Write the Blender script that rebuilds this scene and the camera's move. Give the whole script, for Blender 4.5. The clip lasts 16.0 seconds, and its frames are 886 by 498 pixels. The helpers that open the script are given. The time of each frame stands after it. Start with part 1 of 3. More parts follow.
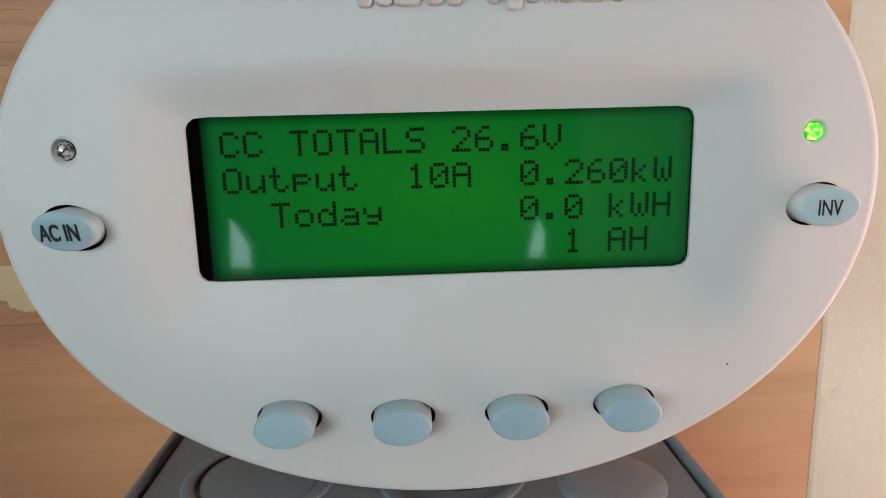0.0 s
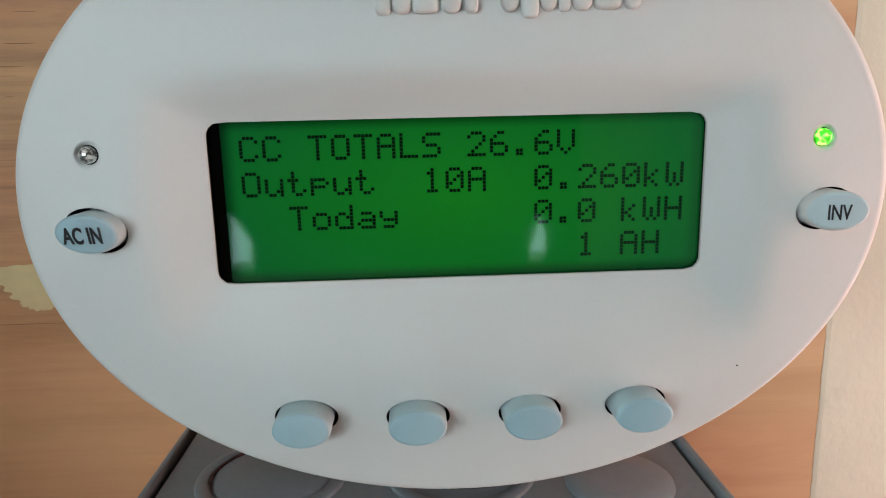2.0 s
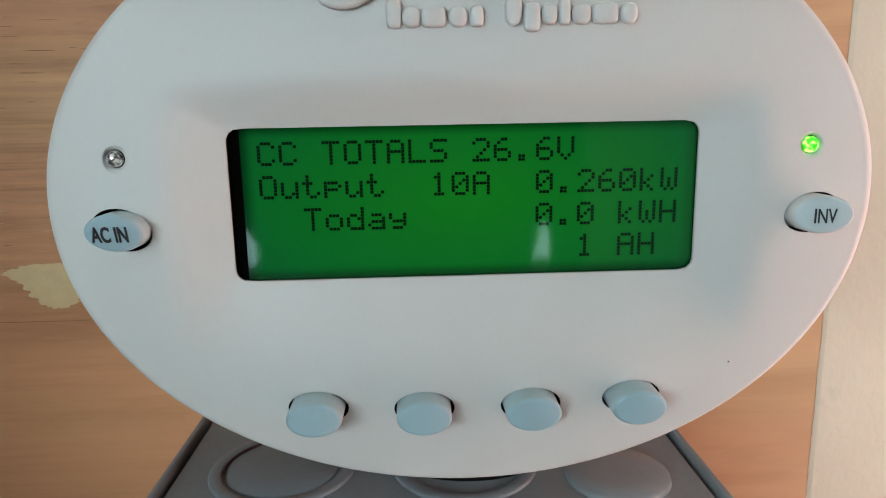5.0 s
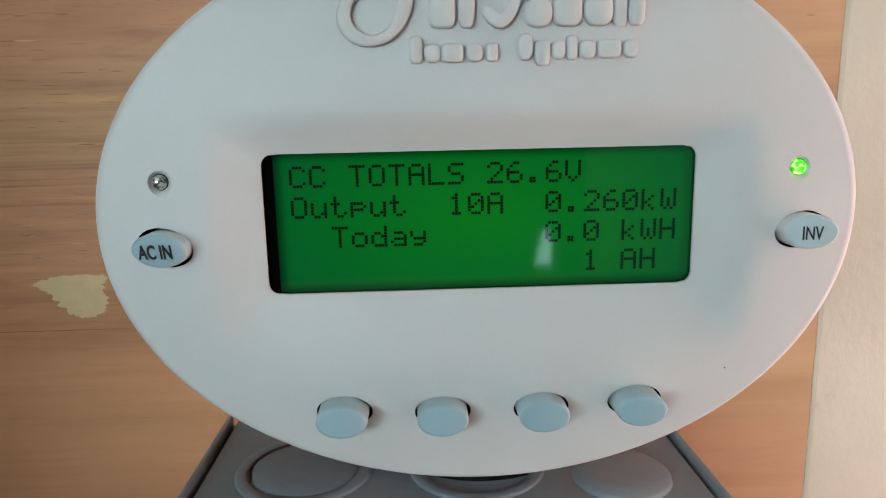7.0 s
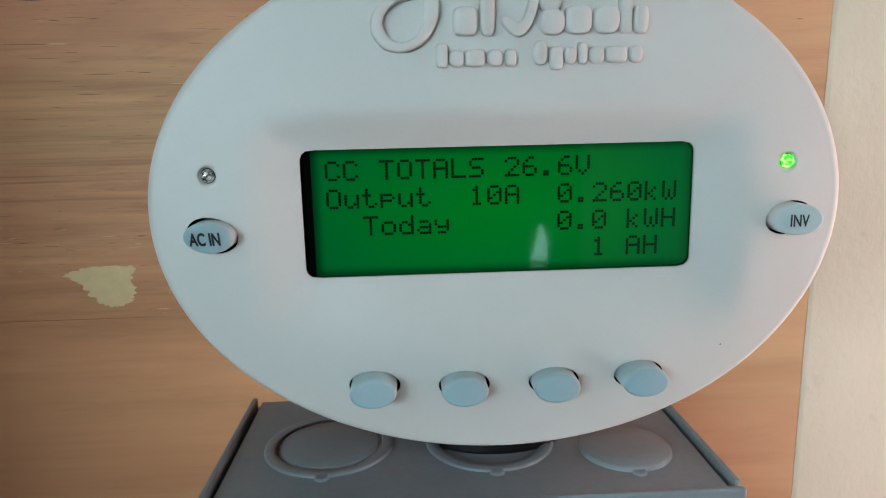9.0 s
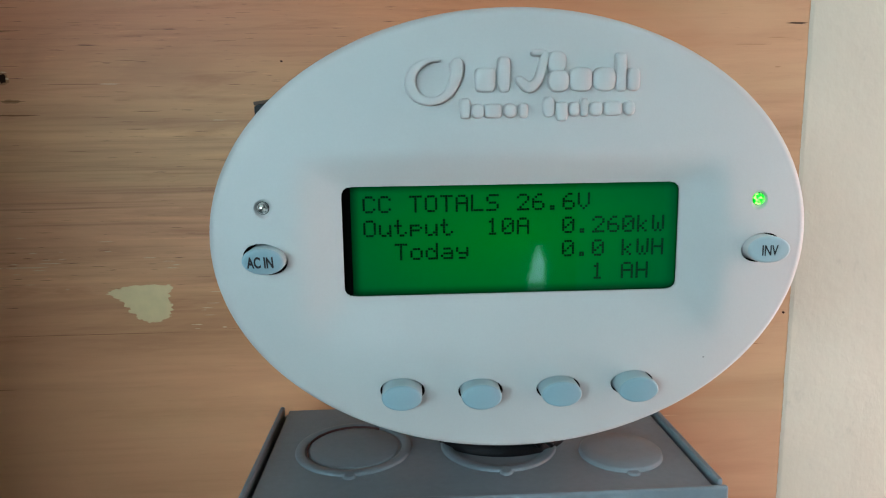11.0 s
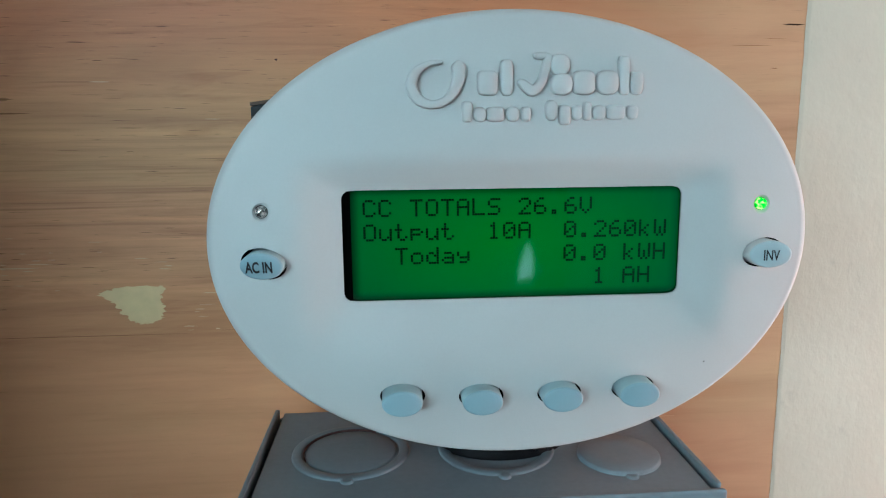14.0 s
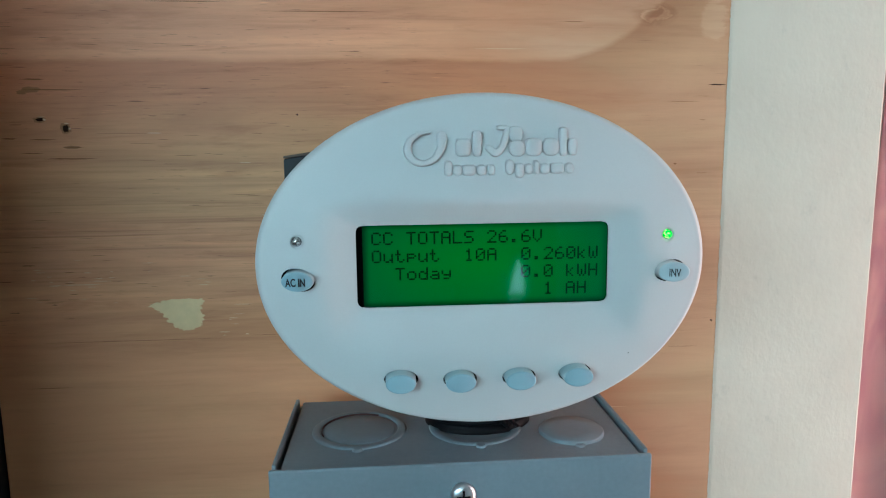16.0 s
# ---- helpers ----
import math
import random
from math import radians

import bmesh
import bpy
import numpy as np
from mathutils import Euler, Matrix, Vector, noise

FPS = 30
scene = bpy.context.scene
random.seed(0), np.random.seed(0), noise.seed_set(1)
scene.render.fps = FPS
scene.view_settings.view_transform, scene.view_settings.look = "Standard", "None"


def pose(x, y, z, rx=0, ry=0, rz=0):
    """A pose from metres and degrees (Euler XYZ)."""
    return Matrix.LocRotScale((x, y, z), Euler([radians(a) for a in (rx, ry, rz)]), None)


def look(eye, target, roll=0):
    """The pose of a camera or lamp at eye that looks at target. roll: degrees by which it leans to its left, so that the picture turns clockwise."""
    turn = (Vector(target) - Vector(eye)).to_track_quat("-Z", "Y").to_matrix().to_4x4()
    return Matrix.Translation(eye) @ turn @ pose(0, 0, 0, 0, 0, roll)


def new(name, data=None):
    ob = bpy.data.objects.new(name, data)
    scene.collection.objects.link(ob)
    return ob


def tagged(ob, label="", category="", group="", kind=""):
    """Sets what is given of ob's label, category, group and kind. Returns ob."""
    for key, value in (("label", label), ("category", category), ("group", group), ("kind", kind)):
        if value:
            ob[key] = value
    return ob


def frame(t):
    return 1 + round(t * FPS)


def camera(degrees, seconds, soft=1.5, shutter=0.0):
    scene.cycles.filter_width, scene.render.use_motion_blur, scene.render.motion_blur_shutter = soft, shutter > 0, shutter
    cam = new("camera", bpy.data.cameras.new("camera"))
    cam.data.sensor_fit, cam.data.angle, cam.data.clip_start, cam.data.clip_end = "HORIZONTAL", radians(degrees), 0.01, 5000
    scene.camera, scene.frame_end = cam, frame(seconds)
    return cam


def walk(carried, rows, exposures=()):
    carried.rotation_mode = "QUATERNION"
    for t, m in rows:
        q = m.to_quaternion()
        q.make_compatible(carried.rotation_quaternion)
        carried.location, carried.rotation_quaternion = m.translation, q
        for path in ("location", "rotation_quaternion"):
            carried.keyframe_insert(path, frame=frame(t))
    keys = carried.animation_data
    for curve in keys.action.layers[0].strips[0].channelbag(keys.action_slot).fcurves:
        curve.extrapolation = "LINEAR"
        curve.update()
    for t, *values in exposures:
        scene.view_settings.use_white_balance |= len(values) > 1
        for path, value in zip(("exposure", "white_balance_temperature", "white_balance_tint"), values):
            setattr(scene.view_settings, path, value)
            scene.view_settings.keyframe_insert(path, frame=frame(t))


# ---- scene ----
# World: x right along the plywood, y into it (board front at y = 0), z up.
ZC = 1.40   # height of the display's centre
LENS = 66.75
cam = camera(LENS, 16.0, soft=1.15)
ROWS = [
    (0, -0.0060, -0.2080, 1.4133, 78.60, 1.37, -2.81),
    (0.5, -0.0089, -0.2066, 1.4133, 78.31, 1.13, -2.60),
    (1, -0.0094, -0.2085, 1.4129, 78.61, 1.12, -2.59),
    (1.5, -0.0104, -0.2108, 1.4160, 77.96, 0.99, -2.74),
    (2, -0.0086, -0.2095, 1.4147, 78.36, 1.26, -2.77),
    (2.5, -0.0097, -0.2097, 1.4139, 77.97, 1.07, -2.60),
    (3, -0.0065, -0.2114, 1.4160, 78.44, 1.08, -2.44),
    (3.5, -0.0079, -0.2124, 1.4150, 78.53, 1.06, -2.66),
    (6, -0.0106, -0.2182, 1.4160, 79.21, 1.00, -2.17),
    (6.5, -0.0132, -0.2199, 1.4168, 79.52, 0.87, -2.21),
    (7, -0.0127, -0.2253, 1.4192, 79.17, 1.20, -2.33),
    (7.5, -0.0109, -0.2300, 1.4212, 79.50, 1.48, -2.54),
    (8, -0.0108, -0.2279, 1.4206, 79.54, 1.26, -2.52),
    (8.5, -0.0144, -0.2286, 1.4184, 78.99, 1.00, -2.55),
    (9, -0.0190, -0.2381, 1.4196, 78.95, 1.29, -2.81),
    (9.2, -0.0224, -0.2423, 1.4204, 78.70, 1.30, -2.50),
    (11.3, -0.0275, -0.2604, 1.4246, 80.90, 0.72, -3.14),
    (11.5, -0.0293, -0.2601, 1.4233, 80.68, 0.69, -3.19),
    (12, -0.0321, -0.2583, 1.4234, 80.44, 0.60, -3.04),
    (12.5, -0.0301, -0.2547, 1.4242, 80.26, 0.48, -3.56),
    (13, -0.0286, -0.2517, 1.4242, 80.23, 0.49, -3.90),
    (13.5, -0.0296, -0.2523, 1.4244, 80.06, 0.55, -3.86),
    (14, -0.0289, -0.2578, 1.4265, 80.35, 0.55, -4.02),
    (14.5, -0.0267, -0.2676, 1.4293, 80.52, 0.52, -4.05),
    (15, -0.0241, -0.2808, 1.4317, 80.97, 0.81, -4.01),
    (15.5, -0.0234, -0.2907, 1.4324, 81.04, 0.49, -4.34),
    (16, -0.0306, -0.3134, 1.4370, 81.74, 0.62, -4.51),
]
EXPOSURES = [(0.0, -0.50, 6900, 15), (9.2, -0.50, 6350, 8), (11.3, -0.54, 5850, 2), (12.5, -0.55, 5700, 1), (15.0, -0.55, 5600, -1), (16.0, -0.55, 5400, -3)]
walk(cam, [(t, pose(x, y, z, rx, ry, rz)) for t, x, y, z, rx, ry, rz in ROWS], EXPOSURES)

# ---- world and light ----
world = bpy.data.worlds.new("sky")
scene.world = world
world.use_nodes = True
wn = world.node_tree.nodes
sky = wn.new("ShaderNodeTexSky")
sky.sky_type, sky.sun_disc = "NISHITA", False
sky.sun_elevation, sky.sun_rotation = radians(40), radians(120)
wn["Background"].inputs["Strength"].default_value = 0.08
world.node_tree.links.new(sky.outputs[0], wn["Background"].inputs["Color"])


def window_lamp(name, m, sx, sy, watts, colour):
    """Skylight entering through a window opening."""
    data = bpy.data.lights.new(name, "AREA")
    data.shape, data.size, data.size_y, data.energy, data.color = "RECTANGLE", sx, sy, watts, colour
    ob = new(name, data)
    ob.matrix_world = m
    return ob


window_lamp("skylight_south", look((-1.015, -1.66, 1.76), (-1.015, 0.0, 1.70)), 1.33, 0.50, 24.0, (0.77, 0.87, 0.94))
window_lamp("skylight_east", look((0.62, -0.155, 1.22), (0.0, -0.155, 1.22)), 0.15, 0.78, 8.6, (1.0, 0.64, 0.57))


# ---- materials ----
def mat(name, colour, rough=0.5, metal=0.0, spec=0.5):
    m = bpy.data.materials.new(name)
    m.use_nodes = True
    b = m.node_tree.nodes["Principled BSDF"]
    b.inputs["Base Color"].default_value = (*colour, 1)
    b.inputs["Roughness"].default_value = rough
    b.inputs["Metallic"].default_value = metal
    b.inputs["Specular IOR Level"].default_value = spec
    return m


def node(m, kind, **sets):
    n = m.node_tree.nodes.new(kind)
    for key, value in sets.items():
        n.inputs[key.replace("_", " ")].default_value = value
    return n


def wire(m, a, b):
    m.node_tree.links.new(a, b)


def coords(m, scale):
    """World-metre coordinates (objects are built in place or unrotated), stretched."""
    tc = m.node_tree.nodes.new("ShaderNodeTexCoord")
    mp = m.node_tree.nodes.new("ShaderNodeMapping")
    mp.inputs["Scale"].default_value = scale
    wire(m, tc.outputs["Object"], mp.inputs["Vector"])
    return mp.outputs["Vector"]


def ramp(m, fac, stops):
    r = m.node_tree.nodes.new("ShaderNodeValToRGB")
    e = r.color_ramp.elements
    while len(e) < len(stops):
        e.new(0.5)
    for item, (at, c) in zip(e, stops):
        item.position, item.color = at, (*c, 1)
    wire(m, fac, r.inputs["Fac"])
    return r.outputs["Color"]


def mixed(m, fac, a, b, how="MIX"):
    n = m.node_tree.nodes.new("ShaderNodeMix")
    n.data_type, n.blend_type = "RGBA", how
    for value, socket in ((fac, n.inputs[0]), (a, n.inputs[6]), (b, n.inputs[7])):
        if isinstance(value, (int, float)):
            socket.default_value = value
        elif isinstance(value, tuple):
            socket.default_value = (*value, 1)
        else:
            wire(m, value, socket)
    return n.outputs[2]


def noise_of(m, scale, size, detail=4.0, rough=0.55, distort=0.0):
    n = node(m, "ShaderNodeTexNoise", Scale=size, Detail=detail, Roughness=rough, Distortion=distort)
    wire(m, coords(m, scale), n.inputs["Vector"])
    return n.outputs["Fac"]


def bump(m, height, strength, distance):
    n = node(m, "ShaderNodeBump", Strength=strength, Distance=distance)
    wire(m, height, n.inputs["Height"])
    wire(m, n.outputs["Normal"], m.node_tree.nodes["Principled BSDF"].inputs["Normal"])


def base(m, colour):
    wire(m, colour, m.node_tree.nodes["Principled BSDF"].inputs["Base Color"])


def speckled(name, colour, rough, amount=0.06, grain=900.0, relief=0.00006, metal=0.0, large=18.0):
    """A plain finish with faint mottling at two sizes and fine relief."""
    m = mat(name, colour, rough, metal)
    dark = tuple(c * (1 - amount * 2) for c in colour)
    lite = tuple(min(1, c * (1 + amount)) for c in colour)
    big = ramp(m, noise_of(m, (1, 1, 1), large, 3), [(0.3, dark), (0.7, lite)])
    fine = ramp(m, noise_of(m, (1, 1, 1), grain, 2), [(0.3, (1 - amount,) * 3), (0.7, (1, 1, 1))])
    base(m, mixed(m, 1.0, big, fine, "MULTIPLY"))
    bump(m, noise_of(m, (1, 1, 1), grain, 2), 0.35, relief)
    return m


CASE = speckled("case_plastic", (0.56, 0.55, 0.535), 0.52, 0.02, 1600, 0.00004)
BUTTON = speckled("button_plastic", (0.34, 0.455, 0.48), 0.46, 0.02, 1500, 0.00003)
BUTTON_FACE = speckled("button_face", (0.28, 0.41, 0.46), 0.5, 0.02, 1500, 0.00003)
BUTTON_PALE = speckled("button_pale_face", (0.46, 0.54, 0.56), 0.5, 0.02, 1500, 0.00003)
INKM = mat("print_ink", (0.01, 0.011, 0.013), 0.55)
NEAR_BLACK = mat("near_black", (0.004, 0.004, 0.004), 0.9, 0.0, 0.03)
LCD_FRAME = mat("lcd_frame", (0.001, 0.0015, 0.001), 0.9, 0.0, 0.02)
SEGMENT = mat("lcd_segment", (0.002, 0.008, 0.004), 0.05, 0.0, 0.42)
GREY = speckled("grey_enamel", (0.200, 0.242, 0.270), 0.42, 0.08, 500, 0.00006)
STEEL = speckled("zinc_steel", (0.62, 0.62, 0.64), 0.32, 0.05, 400, 0.00003, 1.0)
DARKSTEEL = speckled("dark_steel", (0.012, 0.016, 0.02), 0.6, 0.25, 260, 0.0001, 0.0, 90)
RUBBER = mat("black_rubber", (0.004, 0.004, 0.005), 0.5, 0.0, 0.12)
FILLER = speckled("wood_filler", (0.75, 0.56, 0.30), 0.75, 0.08, 240, 0.0001)
BLACKPAINT = speckled("black_paint", (0.012, 0.012, 0.013), 0.5, 0.2, 200)
ROOMWALL = speckled("wall_paint", (0.62, 0.60, 0.57), 0.8, 0.04, 120, 0.0004, 0, 3)
FLOORM = speckled("concrete_floor", (0.25, 0.24, 0.22), 0.7, 0.12, 60, 0.0006, 0, 2)
BLOCKERM = speckled("dark_blocker", (0.02, 0.02, 0.022), 0.9, 0.1, 300)
FRAMEM = speckled("window_frame_paint", (0.7, 0.7, 0.68), 0.5, 0.03, 100)


def glow(name, colour, strength):
    m = mat(name, (0, 0, 0), 0.5)
    b = m.node_tree.nodes["Principled BSDF"]
    b.inputs["Emission Color"].default_value = (*colour, 1)
    b.inputs["Emission Strength"].default_value = strength
    return m


DAYLIGHT = glow("daylight_outside", (0.56, 0.92, 1.0), 10.0)


def calc(m, how, a, c=None):
    n = m.node_tree.nodes.new("ShaderNodeMath")
    n.operation = how
    for value, socket in ((a, n.inputs[0]), (c, n.inputs[1])):
        if isinstance(value, (int, float)):
            socket.default_value = value
        elif value is not None:
            wire(m, value, socket)
    return n.outputs[0]


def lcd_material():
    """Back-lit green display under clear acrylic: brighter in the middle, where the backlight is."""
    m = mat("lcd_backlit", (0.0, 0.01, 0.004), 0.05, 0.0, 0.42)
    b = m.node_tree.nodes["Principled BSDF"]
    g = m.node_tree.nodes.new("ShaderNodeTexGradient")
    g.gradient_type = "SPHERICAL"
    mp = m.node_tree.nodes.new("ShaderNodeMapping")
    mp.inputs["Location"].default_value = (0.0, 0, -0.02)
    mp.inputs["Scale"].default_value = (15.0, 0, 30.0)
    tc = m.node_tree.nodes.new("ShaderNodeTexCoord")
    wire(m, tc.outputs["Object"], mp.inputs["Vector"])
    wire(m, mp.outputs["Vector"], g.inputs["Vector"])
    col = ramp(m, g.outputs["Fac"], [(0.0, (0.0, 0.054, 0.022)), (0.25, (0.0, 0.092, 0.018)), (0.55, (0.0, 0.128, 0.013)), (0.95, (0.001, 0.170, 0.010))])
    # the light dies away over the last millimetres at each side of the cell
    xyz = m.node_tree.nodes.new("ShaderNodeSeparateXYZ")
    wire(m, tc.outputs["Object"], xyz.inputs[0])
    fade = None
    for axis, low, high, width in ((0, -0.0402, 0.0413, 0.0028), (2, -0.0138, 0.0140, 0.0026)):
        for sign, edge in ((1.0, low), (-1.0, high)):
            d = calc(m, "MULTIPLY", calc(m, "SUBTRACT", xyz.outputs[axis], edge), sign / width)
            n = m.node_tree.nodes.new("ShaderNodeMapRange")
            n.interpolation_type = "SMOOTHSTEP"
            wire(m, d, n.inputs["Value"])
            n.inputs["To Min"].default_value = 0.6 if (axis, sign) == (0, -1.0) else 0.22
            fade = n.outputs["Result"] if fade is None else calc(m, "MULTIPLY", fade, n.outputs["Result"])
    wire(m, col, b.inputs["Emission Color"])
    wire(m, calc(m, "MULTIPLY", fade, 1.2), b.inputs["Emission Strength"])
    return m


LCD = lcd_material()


def plywood():
    """Rotary-cut veneer: broad growth bands along x, one of them sweeping up at the right, fine streaks and pores."""
    m = mat("plywood_veneer", (0.4, 0.27, 0.16), 0.55)
    tc = m.node_tree.nodes.new("ShaderNodeTexCoord")
    xyz = m.node_tree.nodes.new("ShaderNodeSeparateXYZ")
    wire(m, tc.outputs["Object"], xyz.inputs[0])
    warp = noise_of(m, (14, 1, 40), 1.0, 4, 0.6)
    swirl = noise_of(m, (60, 1, 110), 1.0, 3, 0.6, 1.5)
    right = calc(m, "MAXIMUM", calc(m, "SUBTRACT", xyz.outputs[0], 0.045), 0.0)
    rise = calc(m, "MULTIPLY", calc(m, "POWER", right, 2.0), 10.0)
    edge = calc(m, "SUBTRACT", calc(m, "SUBTRACT", xyz.outputs[2], ZC + 0.0785), rise)
    edge = calc(m, "ADD", edge, calc(m, "MULTIPLY", calc(m, "SUBTRACT", warp, 0.5), 0.008))
    band = ramp(m, calc(m, "ADD", calc(m, "MULTIPLY", edge, 5.0), 0.5), [(0.0, (0.580, 0.282, 0.148)), (0.3, (0.552, 0.256, 0.131)), (0.493, (0.440, 0.182, 0.086)), (0.506, (0.575, 0.284, 0.156)), (0.7, (0.560, 0.274, 0.150))])
    # coarse, torn grain lies in the left half and dies out downwards and to the right
    fade_x = calc(m, "MINIMUM", calc(m, "MAXIMUM", calc(m, "MULTIPLY", calc(m, "SUBTRACT", 0.05, xyz.outputs[0]), 12.0), 0.3), 1.0)
    fade_z = calc(m, "MINIMUM", calc(m, "MAXIMUM", calc(m, "MULTIPLY", calc(m, "SUBTRACT", xyz.outputs[2], ZC - 0.075), 25.0), 0.15), 1.0)
    worn = calc(m, "MULTIPLY", fade_x, fade_z)
    tone = noise_of(m, (2.4, 1, 17), 2.0, 5, 0.55, 0.9)
    streak = noise_of(m, (7.0, 1, 170), 2.0, 7, 0.68, 0.3)
    pore = noise_of(m, (75, 1, 1300), 1.0, 3, 0.6)
    sparse = noise_of(m, (9, 1, 30), 1.0, 2, 0.5)
    c = mixed(m, calc(m, "ADD", calc(m, "MULTIPLY", worn, 0.5), 0.4), band, ramp(m, tone, [(0.30, (0.64, 0.56, 0.49)), (0.5, (1.0, 1.0, 1.0)), (0.68, (1.2, 1.23, 1.25))]), "MULTIPLY")
    mottle = noise_of(m, (9, 1, 75), 2.0, 4, 0.6, 0.6)
    c = mixed(m, calc(m, "ADD", calc(m, "MULTIPLY", worn, 0.55), 0.08), c, ramp(m, mottle, [(0.30, (0.74, 0.64, 0.55)), (0.45, (1, 1, 1)), (0.58, (1, 1, 1)), (0.72, (1.12, 1.13, 1.12))]), "MULTIPLY")
    c = mixed(m, calc(m, "ADD", calc(m, "MULTIPLY", worn, 0.5), 0.16), c, ramp(m, streak, [(0.28, (0.74, 0.66, 0.60)), (0.5, (1, 1, 1)), (0.74, (1.1, 1.08, 1.06))]), "MULTIPLY")
    mask = calc(m, "MULTIPLY", calc(m, "GREATER_THAN", sparse, 0.47), calc(m, "MULTIPLY", worn, 0.9))
    c = mixed(m, mask, c, mixed(m, 1.0, c, ramp(m, pore, [(0.27, (0.26, 0.19, 0.15)), (0.37, (1, 1, 1)), (0.65, (1, 1, 1)), (0.74, (1.35, 1.33, 1.28))]), "MULTIPLY"))
    # veneer colour turns paler, less red towards the painted edge, offsetting the east lamp's orange
    pale = calc(m, "ADD", calc(m, "MULTIPLY", xyz.outputs[0], 9.0), calc(m, "MULTIPLY", calc(m, "SUBTRACT", tone, 0.5), 1.5))
    c = mixed(m, 1.0, c, ramp(m, pale, [(0.15, (1, 1, 1)), (0.8, (0.90, 1.12, 1.32))]), "MULTIPLY")
    # a small knot swirl and a pale worn spot by the painted edge
    for cx, cz, rx, rz, stops in ((0.0925, 0.0985, 0.013, 0.0070, [(0.0, (1, 1, 1)), (0.25, (0.93, 0.89, 0.86)), (0.5, (0.80, 0.72, 0.66)), (0.62, (1.04, 1.03, 1.02)), (0.8, (0.74, 0.64, 0.57))]),
                                  (0.1215, 0.0975, 0.009, 0.0150, [(0.0, (1, 1, 1)), (0.25, (1.02, 1.02, 1.0)), (0.45, (1.15, 1.25, 1.35))])):
        mp = m.node_tree.nodes.new("ShaderNodeMapping")
        mp.inputs["Location"].default_value = (-cx / rx, 0, -(ZC + cz) / rz)
        mp.inputs["Scale"].default_value = (1 / rx, 0, 1 / rz)
        wire(m, tc.outputs["Object"], mp.inputs["Vector"])
        g = m.node_tree.nodes.new("ShaderNodeTexGradient")
        g.gradient_type = "SPHERICAL"
        wire(m, mp.outputs["Vector"], g.inputs["Vector"])
        wob = calc(m, "ADD", g.outputs["Fac"], calc(m, "MULTIPLY", calc(m, "SUBTRACT", swirl, 0.5), 1.6))
        gate = calc(m, "MINIMUM", calc(m, "MULTIPLY", g.outputs["Fac"], 6.0), 1.0)
        c = mixed(m, gate, c, mixed(m, 1.0, c, ramp(m, wob, stops), "MULTIPLY"))
    # combed fine lines lie in a belt beside the display's upper half
    comb = noise_of(m, (6, 1, 620), 1.0, 3, 0.55, 0.2)
    belt = calc(m, "MAXIMUM", calc(m, "SUBTRACT", 1.0, calc(m, "MULTIPLY", calc(m, "ABSOLUTE", calc(m, "SUBTRACT", xyz.outputs[2], ZC + 0.004)), 26.0)), 0.12)
    c = mixed(m, calc(m, "MULTIPLY", belt, worn), c, mixed(m, 1.0, c, ramp(m, comb, [(0.30, (0.66, 0.57, 0.50)), (0.47, (1, 1, 1)), (0.60, (1, 1, 1)), (0.72, (1.18, 1.18, 1.16))]), "MULTIPLY"))
    # heartwood red and sapwood yellow drift through the sheet
    hue = noise_of(m, (3.5, 1, 22), 1.0, 3, 0.5, 0.5)
    c = mixed(m, 1.0, c, ramp(m, hue, [(0.32, (1.06, 0.965, 0.87)), (0.5, (1.03, 0.99, 0.88)), (0.68, (0.98, 1.02, 0.86))]), "MULTIPLY")
    base(m, c)
    bump(m, streak, 0.25, 0.0005)
    return m


PLY = plywood()


def cream_paint():
    m = mat("cream_paint", (0.72, 0.72, 0.62), 0.6)
    lump = noise_of(m, (1, 1, 0.7), 300, 4, 0.6)
    c = ramp(m, noise_of(m, (1, 1, 1), 14, 4), [(0.3, (0.545, 0.505, 0.405)), (0.7, (0.612, 0.566, 0.458))])
    smear = noise_of(m, (1.0, 1, 0.6), 60, 5, 0.65)
    c = mixed(m, 1.0, c, ramp(m, smear, [(0.27, (0.84, 0.86, 0.86)), (0.38, (1, 1, 1)), (0.7, (1.03, 1.03, 1.02))]), "MULTIPLY")
    base(m, c)
    bump(m, lump, 0.3, 0.0007)
    return m


CREAM = cream_paint()


def pink_cloth():
    m = mat("pink_cloth", (0.6, 0.3, 0.29), 0.85)
    base(m, ramp(m, noise_of(m, (1, 1, 0.6), 26, 3, 0.5, 0.8), [(0.35, (0.52, 0.24, 0.26)), (0.5, (0.66, 0.36, 0.33)), (0.65, (0.72, 0.46, 0.38))]))
    bump(m, noise_of(m, (1, 1, 1), 1500, 2), 0.4, 0.0002)
    return m


PINK = pink_cloth()


def clear_glass():
    m = mat("clear_glass", (1, 1, 1), 0.02)
    b = m.node_tree.nodes["Principled BSDF"]
    b.inputs["Transmission Weight"].default_value = 1.0
    b.inputs["IOR"].default_value = 1.45
    return m


GLASS = clear_glass()


def led_clear():
    m = mat("led_lens_painted_glints", (0.3, 0.29, 0.28), 0.2, 0.75)
    # dark and near-white flecks in the base colour imitate glints on the lens
    base(m, ramp(m, noise_of(m, (1, 1, 1), 1300, 2), [(0.38, (0.10, 0.10, 0.10)), (0.47, (0.45, 0.43, 0.42)), (0.58, (0.9, 0.86, 0.84))]))
    return m


